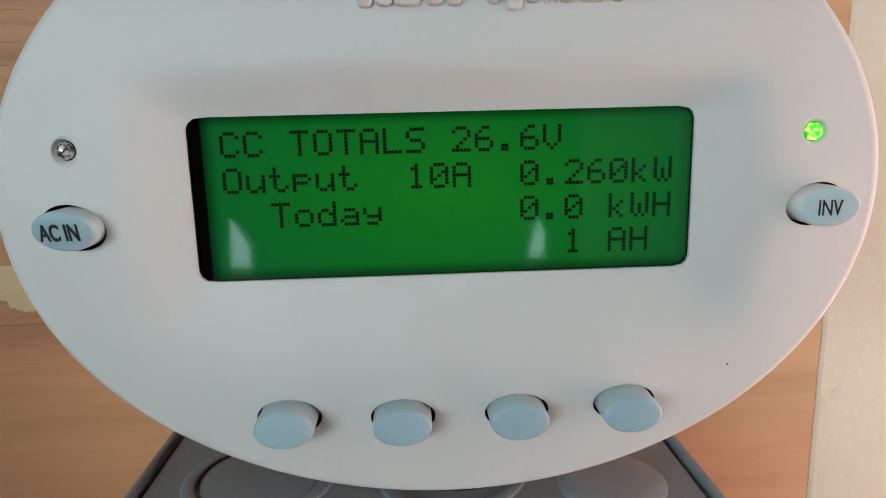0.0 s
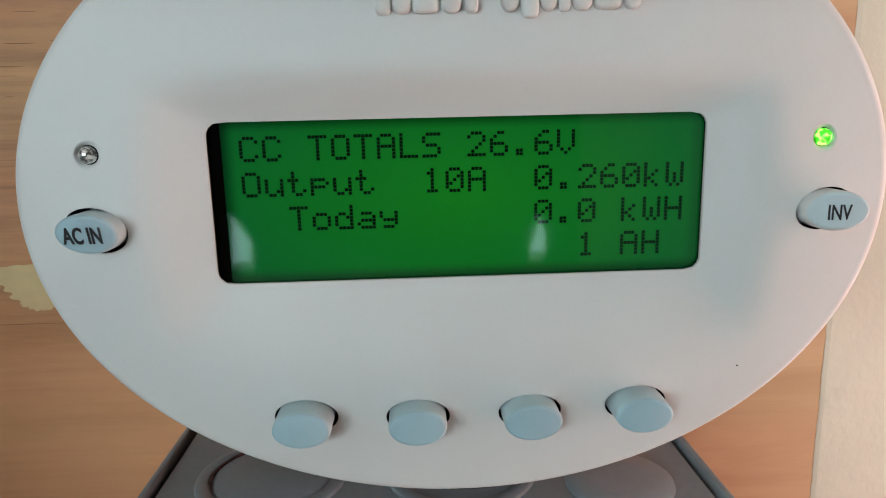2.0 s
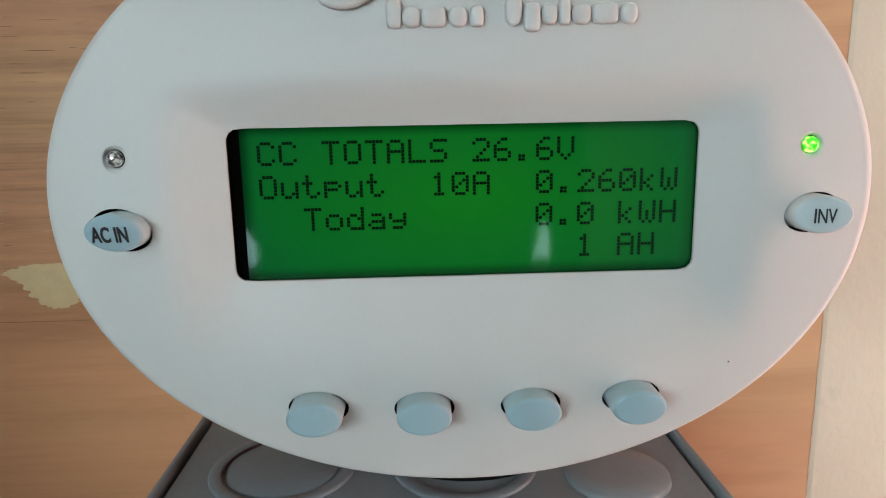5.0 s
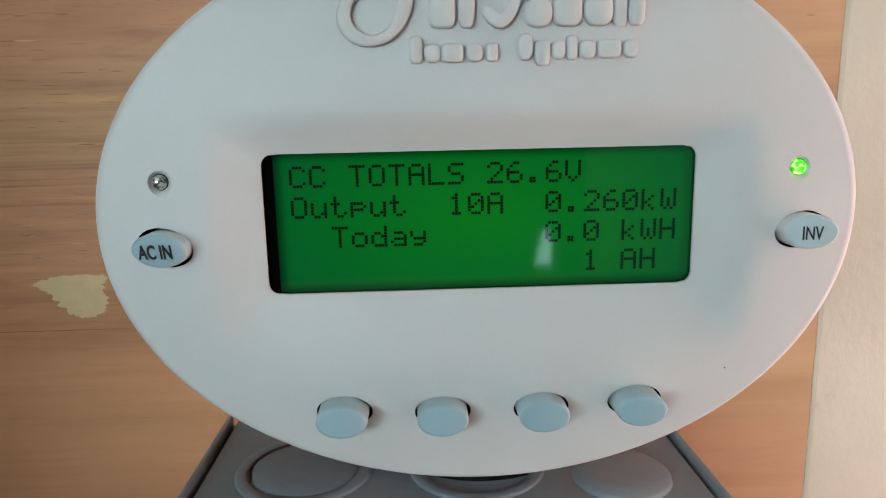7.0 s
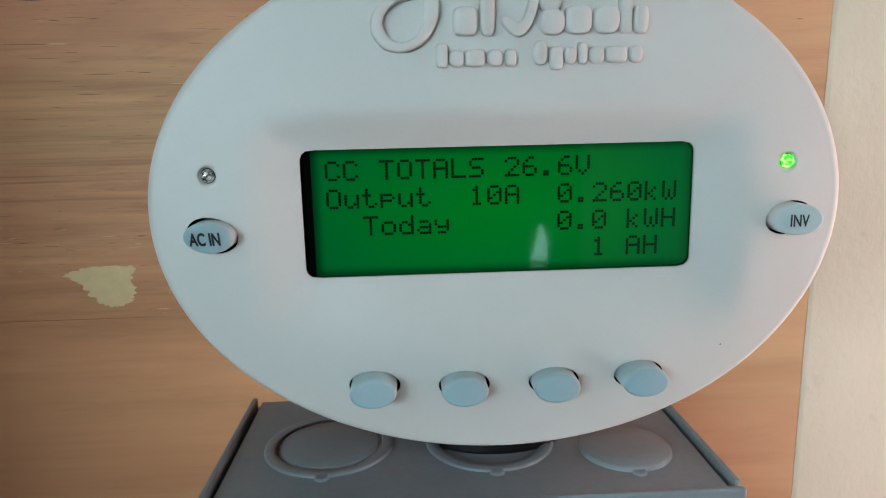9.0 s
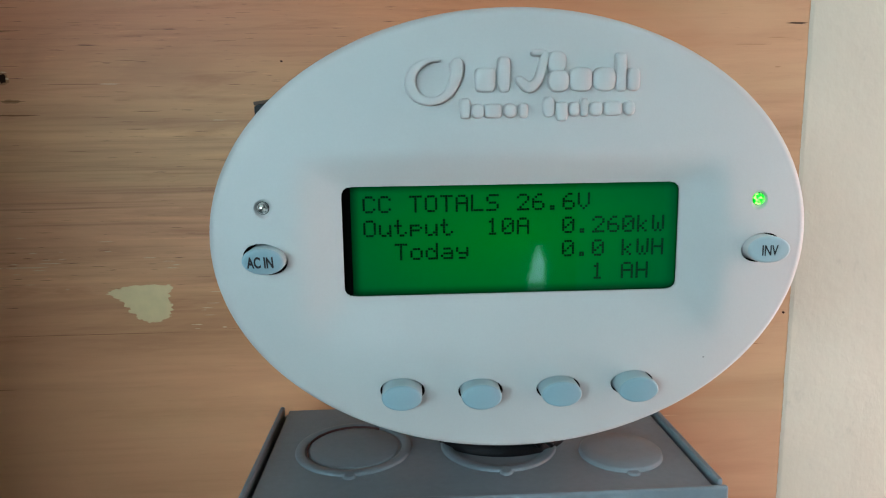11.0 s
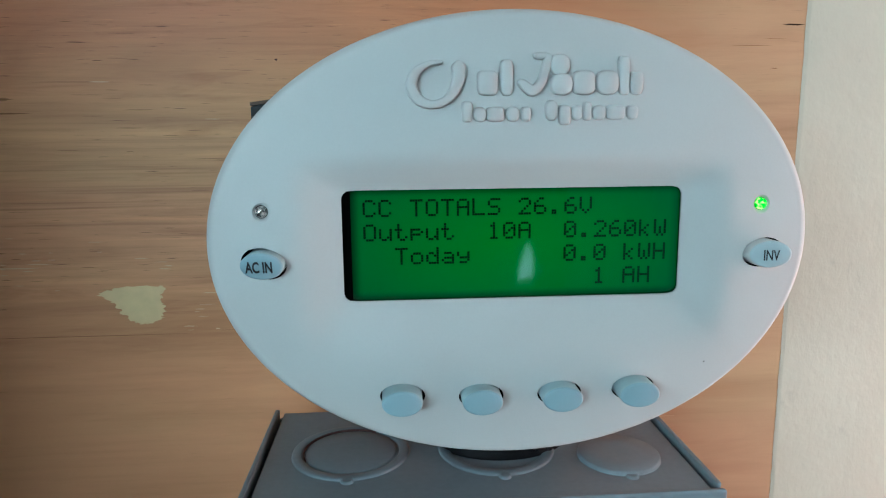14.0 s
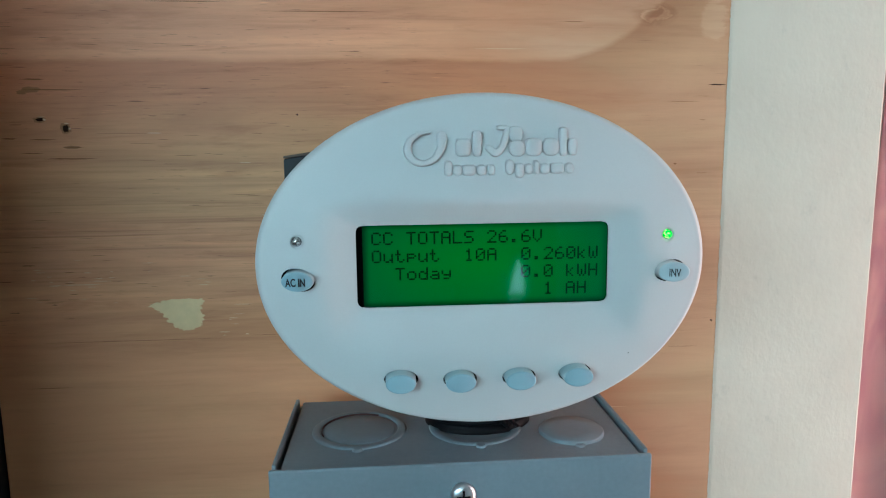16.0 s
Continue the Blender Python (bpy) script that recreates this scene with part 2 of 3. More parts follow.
def led_green():
    m = mat("led_green_lens", (0.05, 0.5, 0.03), 0.12)
    b = m.node_tree.nodes["Principled BSDF"]
    n = noise_of(m, (1, 1, 1), 640, 1)
    wire(m, ramp(m, n, [(0.42, (0.005, 0.20, 0.003)), (0.54, (0.02, 0.55, 0.01)), (0.60, (0.60, 1.0, 0.25))]), b.inputs["Emission Color"])
    b.inputs["Emission Strength"].default_value = 1.9
    return m


LED_OFF, LED_ON = led_clear(), led_green()


# ---- mesh helpers ----
def mesh_of(name, bm, material, smooth=False):
    me = bpy.data.meshes.new(name)
    bmesh.ops.recalc_face_normals(bm, faces=bm.faces)
    bm.to_mesh(me)
    bm.free()
    for mm in (material if isinstance(material, (list, tuple)) else [material]):
        me.materials.append(mm)
    if smooth:
        me.shade_smooth()
    return me


def part(name, bm, material, parent=None, label="", smooth=False):
    ob = new(name, mesh_of(name, bm, material, smooth))
    if parent:
        ob.parent = parent
    if label:
        ob["label"] = label
    return ob


def box_bm(x0, x1, y0, y1, z0, z1, bevel=0.0, seg=2, bm=None):
    bm = bm or bmesh.new()
    made = bmesh.ops.create_cube(bm, size=1.0)["verts"]
    for v in made:
        v.co = Vector((x0 + (v.co.x + 0.5) * (x1 - x0), y0 + (v.co.y + 0.5) * (y1 - y0), z0 + (v.co.z + 0.5) * (z1 - z0)))
    if bevel:
        edges = list({e for v in made for e in v.link_edges})
        bmesh.ops.bevel(bm, geom=edges, offset=bevel, segments=seg, affect="EDGES", profile=0.5)
    return bm


def loft(rings, caps=(True, True), bm=None):
    """Closed loops of points joined one to the next."""
    bm = bm or bmesh.new()
    loops = [[bm.verts.new(p) for p in ring] for ring in rings]
    n = len(loops[0])
    for a, b in zip(loops, loops[1:]):
        for i in range(n):
            bm.faces.new((a[i], a[(i + 1) % n], b[(i + 1) % n], b[i]))
    if caps[0]:
        bm.faces.new(loops[0])
    if caps[1]:
        bm.faces.new(loops[-1])
    return bm


def disc_rings(cx, cz, profile, n=40, power=2.0, spin=0.0):
    """Rings in planes of constant y: profile rows are (half width, half height, y)."""
    out = []
    for a, b, y in profile:
        ring = []
        for i in range(n):
            th = 2 * math.pi * i / n
            c, s = math.cos(th), math.sin(th)
            px, pz = a * math.copysign(abs(c) ** (2 / power), c), b * math.copysign(abs(s) ** (2 / power), s)
            ring.append((cx + px * math.cos(spin) - pz * math.sin(spin), y, cz + px * math.sin(spin) + pz * math.cos(spin)))
        out.append(ring)
    return out


def lathe_z(cx, cy, profile, n=48):
    """Rings round an upright axis: profile rows are (radius, z)."""
    return [[(cx + r * math.cos(2 * math.pi * i / n), cy + r * math.sin(2 * math.pi * i / n), z) for i in range(n)] for r, z in profile]


def tube(points, radius, n=14):
    rings = []
    for k, p in enumerate(points):
        a, b = points[max(k - 1, 0)], points[min(k + 1, len(points) - 1)]
        q = (Vector(b) - Vector(a)).to_track_quat("Z", "Y")
        rings.append([Vector(p) + q @ Vector((radius * math.cos(2 * math.pi * i / n), radius * math.sin(2 * math.pi * i / n), 0)) for i in range(n)])
    return loft(rings)


def letters(name, words, size, m, material, parent, squeeze=1.0, bold=0.0, depth=0.00008):
    cu = bpy.data.curves.new(name, "FONT")
    cu.body, cu.size, cu.align_x, cu.align_y, cu.offset, cu.extrude = words, size, "CENTER", "CENTER", bold, depth
    tmp = new("lettering_source", cu)
    me = bpy.data.meshes.new_from_object(tmp.evaluated_get(bpy.context.evaluated_depsgraph_get()))
    bpy.data.objects.remove(tmp)
    me.transform(m @ Matrix.Diagonal((squeeze, 1, 1, 1)))
    me.materials.clear()
    me.materials.append(material)
    ob = new(name, me)
    ob.parent = parent
    return ob


def thing(name, at, label, category, group=""):
    """An empty at the foot of a thing; its parts are meshed in world metres and hung under it."""
    ob = new(name)
    ob.empty_display_size = 0.02
    ob.location = at
    bpy.context.view_layer.update()
    return tagged(ob, label, category, group)


def settle(ob):
    """Parts keep their world places under the moved empty."""
    for child in ob.children:
        child.matrix_parent_inverse = Matrix.Translation(ob.location).inverted()


# ---- setting ----
X0, X1, Y0, YW, H = -1.9, 0.66, -1.7, 0.018, 2.5


def structure(name, bm, material, label="", category=""):
    return tagged(part(name, bm, material), label, category, kind="structure")


structure("floor", box_bm(X0, X1, Y0, YW + 0.1, -0.1, 0), FLOORM, "bare grey concrete floor", "floor")
structure("ceiling", box_bm(X0 - 0.1, X1 + 0.1, Y0 - 0.1, YW + 0.1, H, H + 0.1), ROOMWALL, "plain white painted ceiling", "ceiling")
structure("wall_north", box_bm(X0, X1, YW, YW + 0.1, 0, H), ROOMWALL, "plain painted wall behind the plywood board", "wall")
structure("wall_west", box_bm(X0 - 0.1, X0, Y0, YW + 0.1, 0, H), ROOMWALL, "plain off-white painted wall", "wall")
# east wall with its window opening
bm = box_bm(X1, X1 + 0.1, Y0, -0.42, 0, H)
box_bm(X1, X1 + 0.1, -0.06, YW + 0.1, 0, H, bm=bm)
box_bm(X1, X1 + 0.1, -0.42, -0.06, 0, 0.75, bm=bm)
box_bm(X1, X1 + 0.1, -0.42, -0.06, 1.65, H, bm=bm)
structure("wall_east", bm, ROOMWALL, "plain off-white wall with a window opening", "wall")
# south wall: one wide window, clear at upper left, added dark sheet elsewhere
bm = box_bm(X0, -1.70, Y0 - 0.1, Y0, 0, H)
box_bm(0.40, X1, Y0 - 0.1, Y0, 0, H, bm=bm)
box_bm(-1.70, 0.40, Y0 - 0.1, Y0, 0, 1.02, bm=bm)
box_bm(-1.70, 0.40, Y0 - 0.1, Y0, 2.05, H, bm=bm)
structure("wall_south", bm, ROOMWALL, "plain off-white wall with a wide window opening", "wall")


def window(name, x0, x1, z0, z1, m, bars):
    w = new(name)
    tagged(w, "white painted window frame with clear glass", "window", kind="structure")
    w.matrix_world = m
    t = 0.04
    bm = box_bm(x0, x0 + t, -0.02, 0.02, z0, z1, 0.003)
    box_bm(x1 - t, x1, -0.02, 0.02, z0, z1, 0.003, bm=bm)
    box_bm(x0 + t, x1 - t, -0.02, 0.02, z0, z0 + 0.02, 0.003, bm=bm)
    box_bm(x0 + t, x1 - t, -0.02, 0.02, z1 - t, z1, 0.003, bm=bm)
    for b in bars:
        box_bm(x0 + t, x1 - t, -0.015, 0.015, b - 0.015, b + 0.015, 0.003, bm=bm)
    part("window_frame", bm, FRAMEM, w)
    pane = part("pane", box_bm(x0 + t, x1 - t, -0.002, 0.002, z0 + 0.02, z1 - t), GLASS, w)
    pane.visible_shadow = False
    return w


window("window_1", -1.70, 0.40, 1.0, 2.05, Matrix.Translation((0, Y0 - 0.06, 0)), (1.48,))
window("window_2", -0.18, 0.18, 0.75, 1.65, pose(X1 + 0.06, -0.24, 0, 0, 0, 90), ())
tagged(part("backdrop", box_bm(-2.3, 0.9, Y0 - 0.42, Y0 - 0.40, 0.4, 2.6), DAYLIGHT), "bright pale daylight outside the window", "backdrop", kind="structure")

# dark sheet, unseen, added to block window light; two slanted gaps shape screen reflections
curtain = thing("window_blocker", (0, Y0 + 0.02, 1.02), "unseen dark sheet added to block window light and shape screen reflections", "curtain")


def cloth(outline, y):
    bm = bmesh.new()
    f = bm.faces.new([bm.verts.new((x, y, z)) for x, z in outline])
    ext = bmesh.ops.extrude_face_region(bm, geom=[f])
    for v in ext["geom"]:
        if isinstance(v, bmesh.types.BMVert):
            v.co.y += 0.004
    return bm


for outline in (
    [(-1.72, 1.016), (-0.474, 1.016), (-0.467, 1.17), (-0.422, 1.099), (-0.422, 1.016), (0.284, 1.016), (0.316, 1.145), (0.333, 1.10), (0.333, 1.016), (0.42, 1.016), (0.42, 2.06), (-0.33, 2.06), (-0.33, 1.475), (-1.72, 1.475)],
):
    part("cloth", cloth(outline, Y0 + 0.015), BLOCKERM, curtain)
settle(curtain)

# plywood board, cream timber, neighbours at both sides
board = tagged(part("plywood_board", box_bm(-0.2135, 0.140, 0.0, YW, 0.6, 2.1, 0.0008, 1), PLY), "unpainted plywood backing board with horizontal grain", "board")


def ragged_slab(x0, x1, y0, y1, z0, z1, wobble, step, seed):
    """A slab whose left edge is brushed and uneven."""
    rnd = random.Random(seed)
    n = int((z1 - z0) / step)
    bm = bmesh.new()
    rows, drift = [], 0.0
    for i in range(n + 1):
        z = z0 + (z1 - z0) * i / n
        drift = 0.45 * drift + rnd.uniform(-wobble, wobble)
        e = x0 + drift
        rows.append([bm.verts.new(p) for p in ((e, y1, z), (e + 0.0006, y0 + 0.0002, z), (e + 0.0022, y0, z), (x1 - 0.002, y0, z), (x1, y0 + 0.002, z), (x1, y1, z))])
    for a, b in zip(rows, rows[1:]):
        for k in range(6):
            bm.faces.new((a[k], a[(k + 1) % 6], b[(k + 1) % 6], b[k]))
    bm.faces.new(rows[0])
    bm.faces.new(rows[-1])
    return bm


tagged(part("timber_post", ragged_slab(0.1283, 0.2086, -0.0003, YW, 0.6, 2.1, 0.00013, 0.0012, 4), CREAM), "cream painted timber post with brushed uneven edge", "post")


def curtain_folds(x0, x1, z0, z1, lean):
    bm = bmesh.new()
    n, rows = 60, []
    for z in (z0, (z0 + z1) / 2, z1):
        rows.append([bm.verts.new((x0 + lean * (z - ZC) + (x1 - x0) * i / n, 0.006 + 0.005 * math.sin(i * 0.55), z)) for i in range(n + 1)])
    for a, b in zip(rows, rows[1:]):
        for i in range(n):
            bm.faces.new((a[i], a[i + 1], b[i + 1], b[i]))
    bmesh.ops.solidify(bm, geom=list(bm.faces), thickness=0.001)
    return bm


tagged(part("side_curtain", curtain_folds(0.2112, 0.60, 0.5, 2.1, 0.03), PINK, smooth=True), "mottled pink cloth curtain beside the cream post", "curtain")
tagged(part("dark_cabinet", box_bm(-0.62, -0.2145, -0.165, YW, 0.6, 2.1, 0.004), BLACKPAINT), "matt black metal cabinet standing beside the plywood", "cabinet")

# ---- wall display unit ----
display = thing("wall_display", (0, 0, ZC), "oval off-white plastic display unit with green screen and buttons", "display unit")
WX, WZ, WR, WY = 0.0417, 0.0136, 0.0022, -0.0966   # screen window: half sizes, corner radius, plane
WC = -0.0004                                      # its centre
OA, OB, OX, OZ = 0.0753, 0.0556, 0.0002, 0.0001               # oval outline
N = 240


def window_loop(grow, r):
    """Rounded rectangle as N points, one for each ray angle of the oval."""
    hx, hz = WX + grow, WZ + grow
    pts = []
    quarter = N // 4
    for q, (sx, sz) in enumerate(((1, 1), (-1, 1), (-1, -1), (1, -1))):
        arc = []
        for k in range(13):
            a = math.pi / 2 * (q + k / 12)
            arc.append((WC + sx * (hx - r) + r * math.cos(a), sz * (hz - r) + r * math.sin(a)))
        pts.append(arc)
    # resample by the oval's parameter so that loft lines fan out evenly
    full = [p for arc in pts for p in arc]
    full.append(full[0])
    out = []
    for i in range(N):
        th = 2 * math.pi * i / N
        dx, dz = OA * math.cos(th), OB * math.sin(th)
        best = None
        for (ax, az), (bx, bz) in zip(full, full[1:]):
            ex, ez = bx - ax, bz - az
            det = dx * -ez + ex * dz
            if abs(det) < 1e-12:
                continue
            s = (ax * -ez + ex * az) / det
            u = (dx * az - dz * ax) / det
            if s > 0 and -1e-6 <= u <= 1 + 1e-6:
                best = (dx * s, dz * s)
                break
        out.append(best)
    return out


def dome(x, z):
    rho2 = ((x - OX) / OA) ** 2 + ((z - OZ) / OB) ** 2
    return -0.1025 + 0.0067 * min(rho2, 1.0)


def face_y(x, z):
    """The front: a shallow dome with a soft sloping recess round the screen."""
    qx, qz = 0.68 * (abs(x - WC) - WX + 0.001), abs(z) - WZ + 0.001
    if z < 0 and qz > 0:
        qz *= 0.5
    d = 0.5 * math.hypot(max(qx, 0), max(qz, 0)) + 0.5 * max(qx, qz, 0) + min(max(qx, qz), 0)
    s = min(max(d / 0.0105, 0), 1)
    s = s * s * s * (s * (6 * s - 15) + 10) * 0.55 + s * 0.12 + (1 - (1 - s) ** 2) * 0.33
    return WY * (1 - s) + dome(x, z) * s


def oval_loop(k):
    return [(OX + OA * k * math.cos(2 * math.pi * i / N), OZ + OB * k * math.sin(2 * math.pi * i / N)) for i in range(N)]


def case_mesh():
    win = window_loop(0, WR)
    rings = [[(x, WY + 0.0045, z) for x, z in win], [(x, WY + 0.0005, z) for x, z in win]]
    rim = oval_loop(0.962)
    for j in range(45):
        s = (j / 44) ** 1.15
        ring = []
        for (ax, az), (bx, bz) in zip(win, rim):
            x, z = ax + (bx - ax) * s, az + (bz - az) * s
            ring.append((x, face_y(x, z), z))
        rings.append(ring)
    edge = dome(OA * 0.962, OZ)
    for a in range(1, 9):
        t = math.pi / 2 * a / 8
        k = 0.962 + 0.038 * math.sin(t)
        rings.append([(x, edge + 0.0042 * (1 - math.cos(t)), z) for x, z in oval_loop(k)])
    for k, y in ((1.002, -0.0865), (0.992, -0.0845), (0.93, -0.078), (0.80, -0.070), (0.78, -0.0625)):
        rings.append([(x, y, z) for x, z in oval_loop(k)])
    bm = loft(rings)
    for f in bm.faces:
        if all(abs(v.co.x - WC) < WX + 1e-5 and -WZ - 1e-5 < v.co.z < WZ + 1e-5 for v in f.verts) and f.calc_center_median().y > -0.0960 and f.calc_center_median().y < -0.09:
            f.material_index = 1
    return mesh_of("case", bm, [CASE, NEAR_BLACK], True)


HOLES = [(-0.0607, -0.0034, 0.0055, 0.0037, -0.20), (0.0622, -0.0032, 0.0055, 0.0036, 0.15)]
KEYPAD = [(-0.0285, -0.0375), (-0.0089, -0.0379), (0.0109, -0.0378), (0.0301, -0.0373)]
HOLES += [(x + 0.0001, z - 0.0001, 0.0056, 0.0034, 0.0) for x, z in KEYPAD]
LEDS = [(-0.0609, 0.0089), (0.0614, 0.0089)]

# the case with its button openings cut through
solid = new("case_source", case_mesh())
bm = bmesh.new()
# button openings get near-black walls, which puts the gaps' shade into colour
for x, z, a, b, spin in HOLES:
    loft(disc_rings(x, z, [(a, b, -0.12), (a, b, -0.088)], 48, 2.0, spin), bm=bm)
for x, z in LEDS:
    loft(disc_rings(x, z, [(0.0027, 0.0027, -0.12), (0.0027, 0.0027, -0.0981), (0.0023, 0.0023, -0.09785), (0.0019, 0.0019, -0.0975), (0.0016, 0.0016, -0.0968), (0.00152, 0.00152, -0.093)], 32), bm=bm)
for f in bm.faces:
    c = f.calc_center_median()
    f.material_index = int(c.z > 0.002 and c.y < -0.0971)   # lamp seats keep the case's plastic
cutter = new("cutter_source", mesh_of("cutter", bm, [NEAR_BLACK, CASE]))
mod = solid.modifiers.new("openings", "BOOLEAN")
mod.operation, mod.solver, mod.object, mod.material_mode = "DIFFERENCE", "EXACT", cutter, "TRANSFER"
me = bpy.data.meshes.new_from_object(solid.evaluated_get(bpy.context.evaluated_depsgraph_get()))
bpy.data.objects.remove(solid)
bpy.data.objects.remove(cutter)
me.name = "case"
bm = bmesh.new()
bm.from_mesh(me)
for e in bm.edges:
    if len(e.link_faces) == 2 and e.calc_face_angle(0) > 0.7:
        e.smooth = False
bm.to_mesh(me)
bm.free()
case = new("case", me)
case.parent = display
case["label"] = "off-white domed plastic case"

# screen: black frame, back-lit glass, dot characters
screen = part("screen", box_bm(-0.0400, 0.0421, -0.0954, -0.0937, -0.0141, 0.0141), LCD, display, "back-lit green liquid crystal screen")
part("screen_frame", box_bm(-0.0440, -0.04005, -0.0955, -0.0937, -0.0145, 0.0145), LCD_FRAME, screen, "black screen border")

GLYPHS = {
    "A": "0E11111F111111", "C": "0E11101010110E", "H": "1111111F111111", "L": "1010101010101F", "O": "0E11111111110E",
    "S": "0F10100E01011E", "T": "1F040404040404", "V": "11111111110A04", "W": "1111111515150A", "0": "0E11131519110E",
    "1": "040C040404040E", "2": "0E11010204081F", "6": "0608101E11110E", ".": "00000000000C0C", "a": "00000E010F110F",
    "d": "01010D1311110F", "k": "10101214181412", "o": "00000E1111110E", "p": "00001E111E1010", "t": "08081C0808090606"[:14],
    "u": "0000111111130D", "y": "000011110F010E",
}
LINES = ["CC TOTALS 26.6V", "Output  10A  0.260kW", "  Today      0.0 kWH", "               1 AH"]
PITCH, DOT, ROWSTEP, DOTZ = 0.003798, 0.000634, 0.005913, 0.000604
glyph_mesh = {}


def glyph(ch):
    if ch not in glyph_mesh:
        bm, corner = bmesh.new(), {}
        rows = GLYPHS[ch]
        for r in range(7):
            bits = int(rows[2 * r:2 * r + 2], 16)
            for c in range(5):
                if bits >> (4 - c) & 1:
                    g = 0.00003
                    quad = []
                    for cc, rr, sx, sz in ((c, r, 1, -1), (c + 1, r, -1, -1), (c + 1, r + 1, -1, 1), (c, r + 1, 1, 1)):
                        if (cc, rr) not in corner:
                            corner[cc, rr] = bm.verts.new((cc * DOT, -0.00004, -rr * DOTZ))
                        v = bm.verts.new((cc * DOT + sx * g, -0.00004, -rr * DOTZ + sz * g))
                        w = bm.verts.new((cc * DOT + sx * g * 1.6, -0.00004, -rr * DOTZ + sz * g))
                        bm.faces.new((corner[cc, rr], v, w))
                        quad.append(v)
                    bm.faces.new(quad)
        glyph_mesh[ch] = mesh_of("character", bm, SEGMENT)
    return glyph_mesh[ch]


for r, line in enumerate(LINES):
    for c, ch in enumerate(line):
        if ch != " ":
            ob = new("character", glyph(ch))
            ob.parent = screen
            ob.location = (-0.03713 + c * PITCH, -0.0954, 0.01117 - r * ROWSTEP)


def push_button(x, z, front, a, b, name, label, cap=BUTTON_FACE):
    prof = [(a, b, -0.090), (a, b, front + 0.0009), (a - 0.0001, b - 0.0001, front + 0.0004), (a - 0.0003, b - 0.0003, front + 0.0001), (a - 0.0007, b - 0.0007, front)]
    bm = loft(disc_rings(x, z, prof, 48))
    for f in bm.faces:
        f.material_index = int(f.calc_center_median().y < front + 0.0003)
    return part(name, bm, [BUTTON if cap == BUTTON_FACE else CASE, cap], display, label, True)


for x, z in KEYPAD:
    push_button(x, z, -0.1044, 0.0050, 0.0033, "soft_key", "pale blue-grey oval push button")
for (x, z, a, b, spin), words, front in zip(HOLES[:2], ("AC IN", "INV"), (-0.1020, -0.1019)):
    key = push_button(x + 0.0001, z, front, 0.0051, 0.0034, "side_key", "pale oval button with dark lettering", BUTTON_PALE if words == "INV" else BUTTON_FACE)
    cant_x, cant_z = (-0.06, -0.28) if words == "AC IN" else (-0.12, 0.0)
    printed = letters("key_lettering", words, 0.0037 if words == "INV" else 0.0038, pose(x - (0.0004 if words == "AC IN" else -0.0001), front - 0.00006, z - 0.0003, 90, 0, 0), INKM, key, 0.64 if words == "INV" else 0.62, 0.00002 if words == "INV" else 0.0001)
    for ob in (key, printed):
        for v in ob.data.vertices:
            if v.co.y < front + 0.0012:
                v.co.y += cant_x * (v.co.x - x) + cant_z * (v.co.z - z)

for (x, z), m, words in zip(LEDS, (LED_OFF, LED_ON), ("unlit clear indicator lamp", "lit green indicator lamp")):
    prof = [(0.00146, 0.00146, -0.0935)] + [(0.00146 * math.cos(t), 0.00146 * math.cos(t), -0.0971 - 0.0013 * math.sin(t)) for t in (0.0, 0.3, 0.6, 0.9, 1.2, 1.45)]
    part("indicator_lamp", loft(disc_rings(x, z, prof, 28)), m, display, words, True)


# raised maker's mark: plain rounded shapes standing proud of the case
def swept(path, widths, proud=0.0017, fine=8):
    """A flat-topped, round-ended ridge along a smooth line on the dome; widths are half widths."""
    pts = [Vector((x, z)) for x, z in path]
    line, wide = [], []
    for k in range(len(pts) - 1):
        p0, p1, p2, p3 = pts[max(k - 1, 0)], pts[k], pts[k + 1], pts[min(k + 2, len(pts) - 1)]
        for i in range(fine + (k == len(pts) - 2)):
            u = i / fine
            line.append(0.5 * (2 * p1 + (p2 - p0) * u + (2 * p0 - 5 * p1 + 4 * p2 - p3) * u * u + (3 * p1 - p0 - 3 * p2 + p3) * u ** 3))
            wide.append(widths[k] + (widths[k + 1] - widths[k]) * u)
    ends = (line[0] - line[1]).normalized(), (line[-1] - line[-2]).normalized()
    for c in (0.5, 0.85, 0.99):
        line.insert(0, line[0] + ends[0] * wide[0] * 0.33)
        line.append(line[-1] + ends[1] * wide[-1] * 0.33)
    first, last = wide[0], wide[-1]
    wide = [first * c for c in (0.3, 0.72, 0.93)] + wide + [last * c for c in (0.93, 0.72, 0.3)]
    rings = []
    for k, p in enumerate(line):
        d = (line[min(k + 1, len(line) - 1)] - line[max(k - 1, 0)]).normalized()
        nx, nz, w = -d.y, d.x, wide[k]
        y = dome(p.x, p.y) - proud
        rings.append([(p.x + nx * q * w, y + lift, p.y + nz * q * w) for q, lift in ((-1.08, proud + 0.0006), (-1.0, 0.0005), (-0.86, 0.00014), (-0.6, 0), (0.6, 0), (0.86, 0.00014), (1.0, 0.0005), (1.08, proud + 0.0006))])
    return loft(rings)


